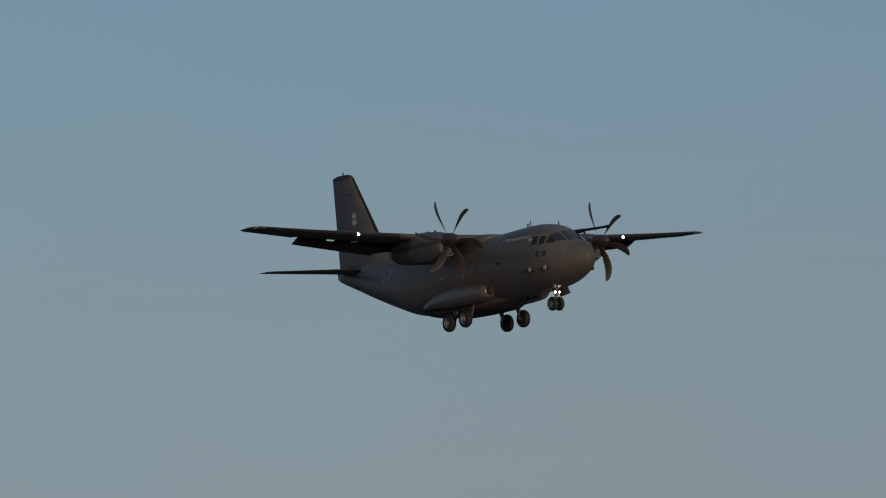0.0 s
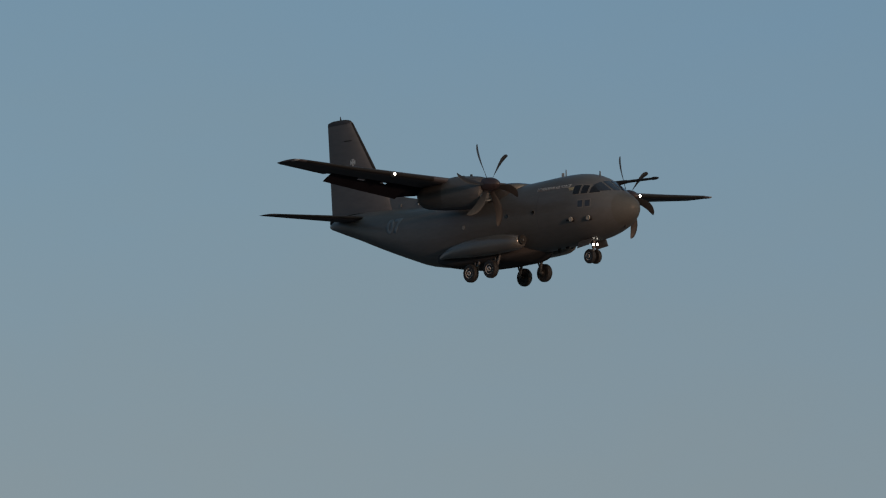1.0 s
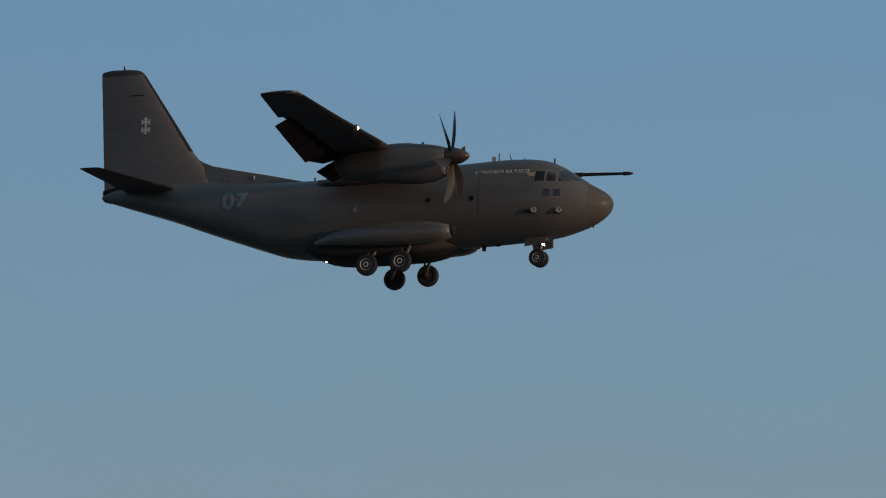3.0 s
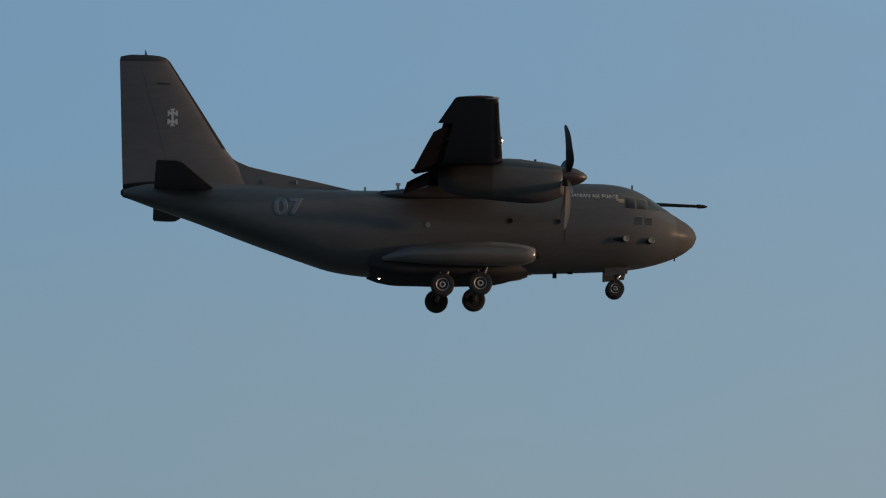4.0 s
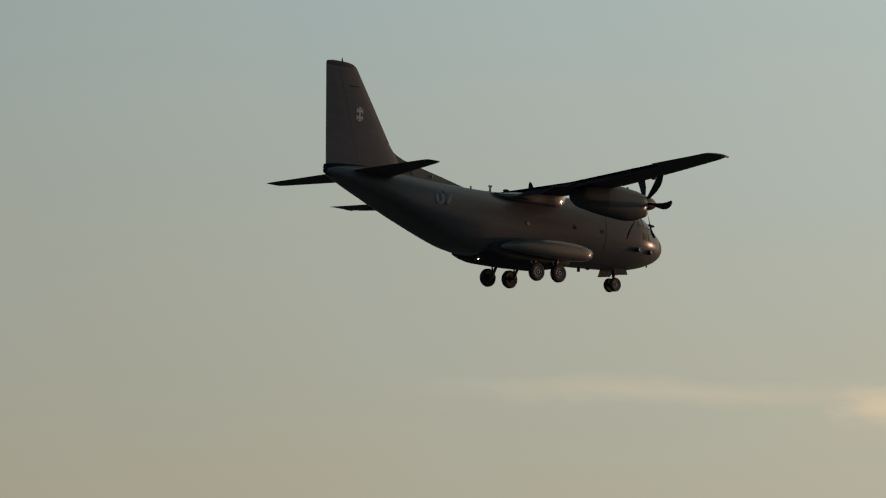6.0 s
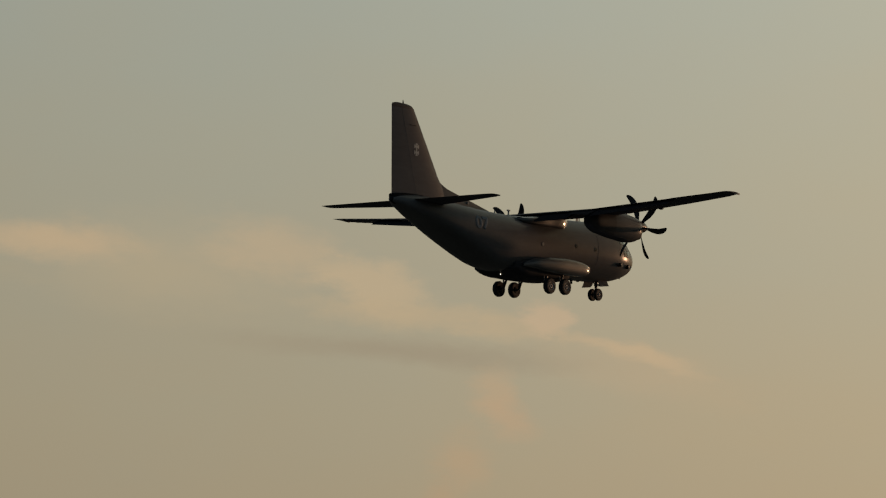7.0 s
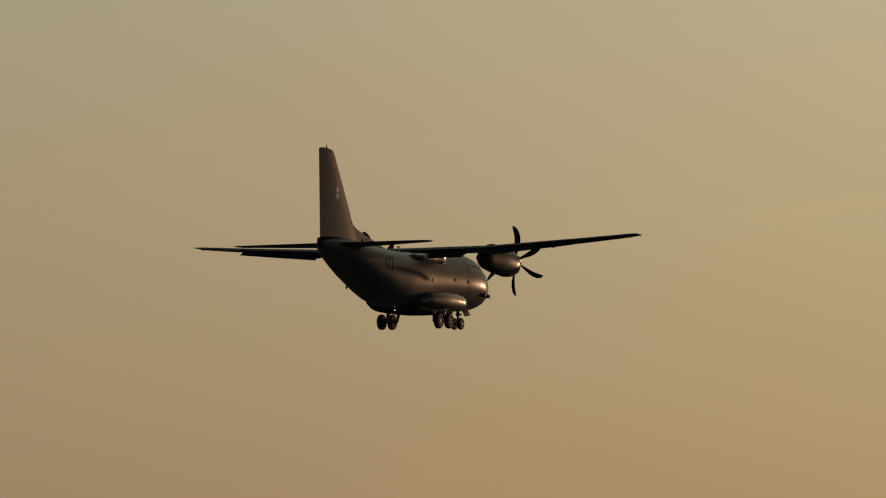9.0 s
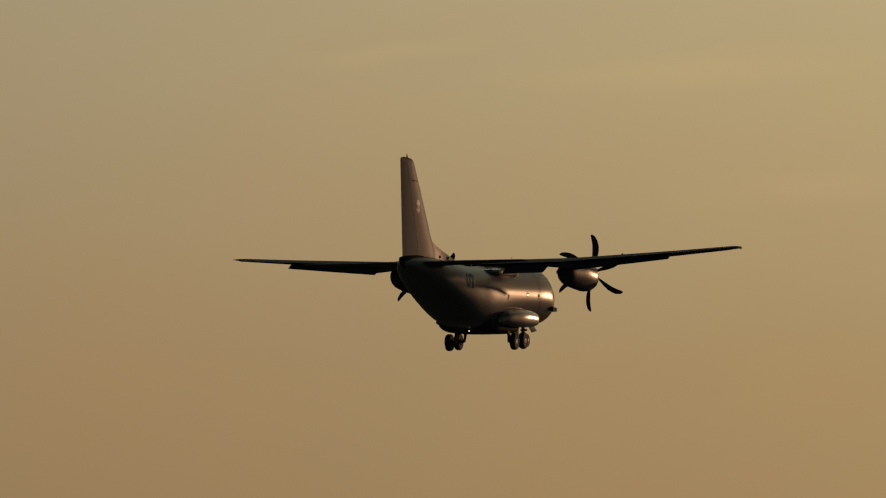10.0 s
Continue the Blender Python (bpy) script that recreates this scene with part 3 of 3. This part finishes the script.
def build_cowl_vents(side, nac):
    for x, w, h in ((-6.75, 0.1, 0.06), (-7.35, 0.22, 0.05)):
        bm = bmesh.new()
        box(bm, (x - w / 2, side * HUB[1] - 0.05, 1.84), (x + w / 2, side * HUB[1] + 0.05, 1.9 + h), 0.8)
        part("cowl_vent", bm, AFT_COWL, nac)


def build_blade(bm, angle):
    rows = []
    for r, chord, sweep, twist in ((0.25, 0.17, 0.0, 58), (0.5, 0.22, -0.02, 54), (0.85, 0.32, -0.06, 45), (1.2, 0.37, -0.06, 38), (1.5, 0.37, -0.02, 33), (1.75, 0.34, 0.06, 29), (1.93, 0.28, 0.15, 26), (2.04, 0.19, 0.22, 24), (2.08, 0.08, 0.26, 23)):
        ring = []
        tw = radians(twist)
        for u, h in airfoil(chord, 0.1, 6):
            a = u - chord / 2 + sweep
            ring.append((h * math.cos(tw) - a * math.sin(tw), a * math.cos(tw) + h * math.sin(tw), r))
        rows.append(ring)
    turn = Matrix.Rotation(angle, 3, "X")
    b = loft([[tuple(turn @ Vector(p)) for p in ring] for ring in rows])
    me = bpy.data.meshes.new("tmp")
    b.to_mesh(me)
    b.free()
    bm.from_mesh(me)


def build_propeller(side):
    prop = part("propeller", lathe([(0.76, 0.015), (0.72, 0.09), (0.6, 0.19), (0.4, 0.29), (0.15, 0.36), (-0.2, 0.38), (-0.2, 0.05)], "X", (0, 0, 0)), SPINNER, aircraft, "six-bladed propeller with dark spinner")
    prop.location = (HUB[0], side * HUB[1], HUB[2])
    for k in range(6):
        bm = bmesh.new()
        build_blade(bm, k * math.pi / 3)
        part("blade", bm, BLADE, prop)
    return prop


for s in (-1, 1):
    build_nacelle(s)
propellers = [build_propeller(s) for s in (-1, 1)]


# ---------------------------------------------------------------- undercarriage
def build_wheel(parent, place, radius, width, outer):
    w = width / 2
    tyre = [(-w * 0.8, radius * 0.5), (-w, radius * 0.7), (-w * 0.85, radius * 0.92), (-w * 0.45, radius), (w * 0.45, radius), (w * 0.85, radius * 0.92), (w, radius * 0.7), (w * 0.8, radius * 0.5)]
    part("tyre", lathe(tyre, "Y", place), RUBBER, parent)
    rim = [(0.62, 0.02), (0.66, 0.14), (0.9, 0.17), (0.9, 0.24), (0.6, 0.28), (0.56, 0.42), (0.8, 0.48), (0.88, 0.53), (0.5, 0.54), (0.4, 0.02)]
    part("rim", lathe([(outer * w * a, radius * r) for a, r in rim], "Y", place), RIM, parent, "pale alloy rim")
    drum = [(-0.9, 0.05), (-0.92, 0.4), (-0.7, 0.52), (-0.3, 0.52), (-0.2, 0.05)]
    part("brake_drum", lathe([(outer * w * a, radius * r) for a, r in drum], "Y", place), DARK, parent)


def build_gear():
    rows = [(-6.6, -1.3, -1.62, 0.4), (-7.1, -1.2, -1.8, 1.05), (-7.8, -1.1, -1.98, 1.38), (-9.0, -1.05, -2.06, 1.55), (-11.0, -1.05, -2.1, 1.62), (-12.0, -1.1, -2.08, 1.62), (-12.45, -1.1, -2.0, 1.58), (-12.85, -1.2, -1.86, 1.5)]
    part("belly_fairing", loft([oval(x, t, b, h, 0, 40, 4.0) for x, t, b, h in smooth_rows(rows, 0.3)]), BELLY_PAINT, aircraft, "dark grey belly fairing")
    for side in (-1, 1):
        rows = [(-6.44, -0.98, -1.38, 0.24), (-6.5, -0.93, -1.46, 0.33), (-6.8, -0.85, -1.57, 0.43), (-7.4, -0.77, -1.64, 0.48), (-8.5, -0.74, -1.7, 0.53), (-9.6, -0.8, -1.71, 0.54), (-10.6, -0.9, -1.69, 0.46), (-11.5, -1.08, -1.64, 0.33), (-12.1, -1.3, -1.62, 0.15), (-12.4, -1.45, -1.6, 0.04)]
        rings = [oval(x, t, b, h, side * 1.74, 32, 2.9) for x, t, b, h in smooth_rows(rows, 0.25)]
        pod = part("gear_fairing", loft(rings), POD_PAINT, aircraft, "rounded wheel fairing on the flank")
        part("intake", lathe([(-6.34, 0.2), (-6.32, 0.235), (-6.5, 0.25), (-6.52, 0.05), (-6.46, 0.05), (-6.4, 0.19)], "X", (0, side * 1.75, -1.13)), DARK, pod, "dark round intake")
        part("pipe", lathe([(-6.24, 0.03), (-6.23, 0.05), (-6.45, 0.05), (-6.46, 0.03), (-6.3, 0.03)], "X", (0, side * 1.82, -1.16)), METAL, pod, "short metal pipe stub")
        for x, z in ((-8.58, -2.41), (-10.05, -2.51)):
            y = side * 1.85
            bm = bmesh.new()
            tube(bm, (x, y - side * 0.32, z), (x, y + side * 0.1, z), 0.08)
            tube(bm, (x, y - side * 0.32, z - 0.02), (x + 0.3, y - side * 0.42, z + 0.85), 0.075)
            tube(bm, (x + 0.05, y - side * 0.32, z + 0.1), (x - 0.15, y - side * 0.42, z + 0.9), 0.045)
            leg = part("main_gear_leg", bm, METAL, aircraft)
            build_wheel(leg, (x, y, z), 0.46, 0.33, side)
    x, z = -3.18, -2.16
    bm = bmesh.new()
    tube(bm, (x, -0.34, z), (x, 0.34, z), 0.06)
    tube(bm, (x, 0, z), (x + 0.06, 0, z + 0.5), 0.06)
    tube(bm, (x + 0.06, 0, z + 0.4), (x + 0.14, 0, z + 1.1), 0.09)
    tube(bm, (x + 0.1, 0, z + 0.5), (x - 0.5, 0, z + 1.0), 0.04)
    leg = part("nose_gear_leg", bm, METAL, aircraft)
    for s in (-1, 1):
        build_wheel(leg, (x, s * 0.21, z), 0.36, 0.22, s)
        part("taxi_lamp", lathe([(x + 0.2, 0.015), (x + 0.195, 0.055), (x + 0.185, 0.06), (x + 0.18, 0.015)], "X", (0, s * 0.13, z + 0.58), 16), LAMP, leg, "lit taxi lamp")
        part("lamp_housing", lathe([(x + 0.19, 0.07), (x + 0.18, 0.075), (x + 0.08, 0.05), (x + 0.06, 0.015), (x + 0.17, 0.02)], "X", (0, s * 0.13, z + 0.58), 16), METAL, leg)
        outer = [(x - 0.45, s * 0.42, z + 0.92), (x + 0.5, s * 0.42, z + 0.92), (x + 0.42, s * 0.68, z + 0.52), (x - 0.43, s * 0.68, z + 0.4)]
        part("gear_door", loft([outer, [(a, b - s * 0.03, c) for a, b, c in outer]]), PAINT, aircraft)


build_gear()


# ---------------------------------------------------------------- glazing, markings and small fittings
def cling(bm, tree, side, lift):
    """Lays a flat mesh in the plane y = 0 on the flank of a body, a little proud of it."""
    for v in bm.verts:
        hit = tree.ray_cast(Vector((v.co.x, side * 6, v.co.z)), Vector((0, -side, 0)))
        if hit[0] is not None:
            v.co = hit[0] + Vector((0, side * lift, 0))
        else:
            near = tree.find_nearest(v.co)
            v.co = near[0] + Vector((0, side * lift, 0))


def flat_shape(poly, cuts=3):
    bm = bmesh.new()
    bm.faces.new([bm.verts.new((x, 0, z)) for x, z in poly])
    if cuts:
        bmesh.ops.triangulate(bm, faces=bm.faces[:])
        bmesh.ops.subdivide_edges(bm, edges=bm.edges[:], cuts=cuts, use_grid_fill=True)
    return bm


def disc(x, z, r, n=20):
    return [(x + r * math.cos(2 * math.pi * i / n), z + r * math.sin(2 * math.pi * i / n)) for i in range(n)]


def thick_skin(bm, side, depth):
    bmesh.ops.recalc_face_normals(bm, faces=bm.faces)
    got = bmesh.ops.extrude_face_region(bm, geom=bm.faces[:])
    for v in got["geom"]:
        if isinstance(v, bmesh.types.BMVert):
            v.co.y += side * depth


def flank_piece(name, poly, side, mat, parent, lift=0.006, depth=0.012, label="", tree=None, cuts=3):
    bm = flat_shape(poly, cuts)
    cling(bm, tree or HULL_TREE, side, lift)
    thick_skin(bm, side, depth)
    return part(name, bm, mat, parent, label, smooth=False)


def grown(poly, by):
    cx, cz = sum(p[0] for p in poly) / len(poly), sum(p[1] for p in poly) / len(poly)
    out = []
    for x, z in poly:
        d = math.hypot(x - cx, z - cz)
        out.append((cx + (x - cx) * (d + by) / d, cz + (z - cz) * (d + by) / d))
    return out


def build_glazing():
    panes = [
        [(-2.94, 1.26), (-2.58, 1.26), (-2.56, 0.8), (-2.94, 0.8)],
        [(-2.46, 1.25), (-2.13, 1.2), (-2.11, 0.8), (-2.46, 0.8)],
        [(-2.02, 1.18), (-1.86, 1.12), (-1.52, 0.82), (-2.01, 0.8)],
        [(-2.55, 0.46), (-2.28, 0.46), (-2.28, 0.14), (-2.55, 0.14)],
        [(-2.14, 0.46), (-1.88, 0.46), (-1.88, 0.14), (-2.14, 0.14)],
    ]
    for side in (-1, 1):
        for poly in panes:
            frame_ob = flank_piece("window_frame", grown(poly, 0.06), side, FRAME, aircraft, 0.002, 0.008)
            flank_piece("pane", poly, side, TINTED if poly[0][1] < 0.6 else GLASS, frame_ob, 0.012, 0.006, "dark cockpit glass")
        for x, z in ((-10.65, -0.14), (-7.45, 0.12), (-5.58, 0.14)):
            frame_ob = flank_piece("porthole_frame", disc(x, z, 0.14), side, PAINT, aircraft, 0.002, 0.012)
            if x < -10:
                flank_piece("cover", disc(x, z, 0.1), side, COVER, frame_ob, 0.016, 0.006, "pale round cover")
            else:
                flank_piece("pane", disc(x, z, 0.1), side, GLASS, frame_ob, 0.016, 0.006, "dark round glass")
    # the windscreen wraps over the nose
    for y0, y1 in ((-1.0, -0.56), (-0.44, -0.05), (0.05, 0.44), (0.56, 1.0)):
        bm = bmesh.new()
        rows = []
        for k in range(7):
            y = y0 + (y1 - y0) * k / 6
            low, high = 0.93 - 0.05 * abs(y), 1.46 - 0.25 * y * y
            col = []
            for m in range(6):
                z = low + (high - low) * m / 5
                hit = HULL_TREE.ray_cast(Vector((2, y, z)), Vector((-1, 0, 0)))
                col.append(bm.verts.new(hit[0] + hit[1] * 0.012))
            rows.append(col)
        for a, b in zip(rows, rows[1:]):
            for m in range(5):
                bm.faces.new((a[m], a[m + 1], b[m + 1], b[m]))
        part("windscreen_pane", bm, SCREEN, aircraft, "dark windscreen glass")


def lettering(text, size, x, z, side, mat, tree, name, label, wide=1.0):
    """Letters that read forward to aft or aft to forward as each flank needs, laid on the skin."""
    cu = bpy.data.curves.new(name, "FONT")
    cu.body, cu.size, cu.align_x, cu.align_y, cu.resolution_u = text, size, "CENTER", "CENTER", 3
    cu.offset = 0.04 * size
    ob = bpy.data.objects.new(name, cu)
    me = bpy.data.meshes.new_from_object(ob)
    bm = bmesh.new()
    bm.from_mesh(me)
    bpy.data.objects.remove(ob)
    for v in bm.verts:
        v.co = Vector((x - side * v.co.x * wide, 0, z + v.co.y))
    bmesh.ops.triangulate(bm, faces=bm.faces[:])
    if size > 0.5:
        bmesh.ops.subdivide_edges(bm, edges=bm.edges[:], cuts=4, use_grid_fill=True)
    cling(bm, tree, side, 0.01)
    thick_skin(bm, side, 0.003)
    part(name, bm, mat, aircraft, label, smooth=False)


def build_markings():
    for side in (-1, 1):
        lettering("07", 0.98, -16.1, 0.42, side, PALE, HULL_TREE, "fuselage_number", "pale grey number 07", 1.14)
        lettering("LITHUANIAN AIR FORCE", 0.21, -4.4, 1.26, side, LETTERS, HULL_TREE, "lettering", "pale grey lettering")
        flank_piece("flag_patch", [(-3.3, 1.18), (-2.98, 1.18), (-2.98, 1.1), (-3.3, 1.1)], side, FLAG, aircraft, 0.008, 0.004, "faded yellowish marking bar", cuts=1)
        flank_piece("flag_patch", [(-3.22, 1.08), (-2.98, 1.08), (-2.98, 1.03), (-3.22, 1.03)], side, FLAG, aircraft, 0.008, 0.004, "faded yellowish marking bar", cuts=1)
        bars = [(-20.69, 3.78, -20.59, 4.46)]
        for z in (3.95, 4.29):
            bars += [(-20.82, z - 0.05, -20.46, z + 0.05), (-20.84, z - 0.11, -20.76, z + 0.11), (-20.52, z - 0.11, -20.44, z + 0.11)]
        bars += [(-20.73, 3.77, -20.55, 3.83), (-20.73, 4.41, -20.55, 4.47)]
        bm = bmesh.new()
        for x0, z0, x1, z1 in bars:
            bm.faces.new([bm.verts.new((x, 0, z)) for x, z in ((x0, z0), (x1, z0), (x1, z1), (x0, z1))])
        cling(bm, FIN_TREE, side, 0.008)
        thick_skin(bm, side, 0.004)
        part("fin_emblem", bm, EMBLEM, aircraft, "pale double-barred cross emblem", smooth=False)


def build_fittings():
    for side in (-1, 1):
        # sensor pods on the cheeks
        for x, z in ((-2.98, -0.44), (-1.97, -0.44)):
            hit = HULL_TREE.ray_cast(Vector((x, side * 6, z)), Vector((0, -side, 0)))
            y = hit[0].y
            bm = bmesh.new()
            tube(bm, (x + 0.08, y - side * 0.05, z), (x - 0.42, y - side * 0.02, z), 0.1, 0.06, 16)
            tube(bm, (x, y - side * 0.1, z), (x + 0.06, y + side * 0.17, z), 0.12, 0.11, 16)
            pod = part("sensor_pod", bm, BLACK, aircraft, "small black sensor pod")
            part("window_ring", lathe([(0.0, 0.05), (side * 0.02, 0.11), (-side * 0.02, 0.125), (-side * 0.04, 0.05)], "Y", (x + 0.06, y + side * 0.18, z), 16), RING, pod, "pale ring")
        # fuselage joint
        for x0, x1, z0, z1 in ((-5.31, -5.285, -0.8, 1.45),):
            flank_piece("skin_joint", [(x0, z0), (x1, z0), (x1, z1), (x0, z1)], side, WING_PAINT, aircraft, 0.006, 0.004, cuts=9)
    # refuelling probe over the cockpit
    bm = bmesh.new()
    tube(bm, (-2.3, 0.78, 1.42), (-1.6, 0.9, 1.46), 0.13, 0.09)
    tube(bm, (-1.6, 0.9, 1.46), (0.1, 0.98, 1.45), 0.075, 0.06)
    tube(bm, (0.1, 0.98, 1.45), (0.16, 0.98, 1.45), 0.06, 0.085)
    tube(bm, (0.16, 0.98, 1.45), (0.4, 0.99, 1.45), 0.085, 0.07)
    tube(bm, (0.4, 0.99, 1.45), (0.54, 0.99, 1.45), 0.07, 0.025)
    part("refuelling_probe", bm, BLACK, aircraft, "long black refuelling probe")
    # blade aerials above and below
    for x, z, h, w, cap in ((-5.18, 1.93, 0.26, 0.2, 0), (-4.96, 1.95, 0.38, 0.05, 0), (-2.55, 1.78, 0.24, 0.08, 0), (-11.75, 1.42, 0.36, 0.13, 1), (-13.04, 1.4, 0.22, 0.1, 0)):
        bm = bmesh.new()
        box(bm, (x - w / 2, -0.02, z - 0.1), (x + w / 2, 0.02, z + h), 0.8)
        if cap:
            box(bm, (x - w * 0.75, -0.06, z + h - 0.04), (x + w * 0.75, 0.06, z + h + 0.04), 0.9)
        part("aerial", bm, AERIAL if w > 0.09 else METAL, aircraft)
    # small vents on the flanks of the dorsal ridge
    for side in (-1, 1):
        for x, z, h in ((-15.72, 1.7, 0.15), (-17.05, 1.7, 0.14), (-18.5, 1.7, 0.12), (-19.4, 1.7, 0.1)):
            bm = bmesh.new()
            box(bm, (x - 0.025, side * 0.02, z - h / 2), (x + 0.025, side * 0.17, z + h / 2), 0.75)
            part("vent", bm, AERIAL if x > -16 else FRAME, aircraft)
    for x, z, h, w in ((-0.85, -0.84, 0.12, 0.05), (-5.55, -1.54, 0.24, 0.16), (-4.95, -1.5, 0.1, 0.2), (-12.45, -1.88, 0.1, 0.14)):
        bm = bmesh.new()
        box(bm, (x - w / 2, -0.03, z - h), (x + w / 2, 0.03, z + 0.08))
        part("aerial", bm, BLACK, aircraft)
    part("belly_lamp", lathe([(-12.38, 0.005), (-12.4, 0.016), (-12.44, 0.016), (-12.46, 0.005)], "X", (0, -0.1, -2.02), 12), LAMP, aircraft, "small lit belly lamp")


build_glazing()
build_markings()
build_fittings()


def build_ground():
    bm = bmesh.new()
    bmesh.ops.create_grid(bm, x_segments=40, y_segments=40, size=4500)
    tagged(new("ground", mesh_of("ground", bm, GRASS)), "flat dry grassy airfield ground", "ground", kind="structure")


build_ground()


# ---------------------------------------------------------------- what moves
# seconds and turn of the propellers in degrees
SPIN = [(0.0, -33), (0.5, 24), (1.0, 85), (1.5, 143), (2.0, 201), (2.2, 230), (2.75, 310), (3.3, 390), (3.5, 408), (4.0, 480), (4.5, 560), (5.0, 620), (5.5, 692),
        (6.0, 760), (6.2, 784), (6.75, 848), (7.3, 922), (7.5, 946), (8.0, 1012), (8.5, 1077), (9.0, 1144), (9.5, 1206), (10.0, 1268)]


def motions():
    walk(aircraft, [(t, pose(x, y, z, 0, PITCH, 0)) for t, x, y, z in FLIGHT])
    for prop, side in zip(propellers, (-1, 1)):
        walk(prop, [(t, pose(HUB[0], side * HUB[1], HUB[2], a - (9 if side > 0 else 0), 0, 0)) for t, a in SPIN])


motions()
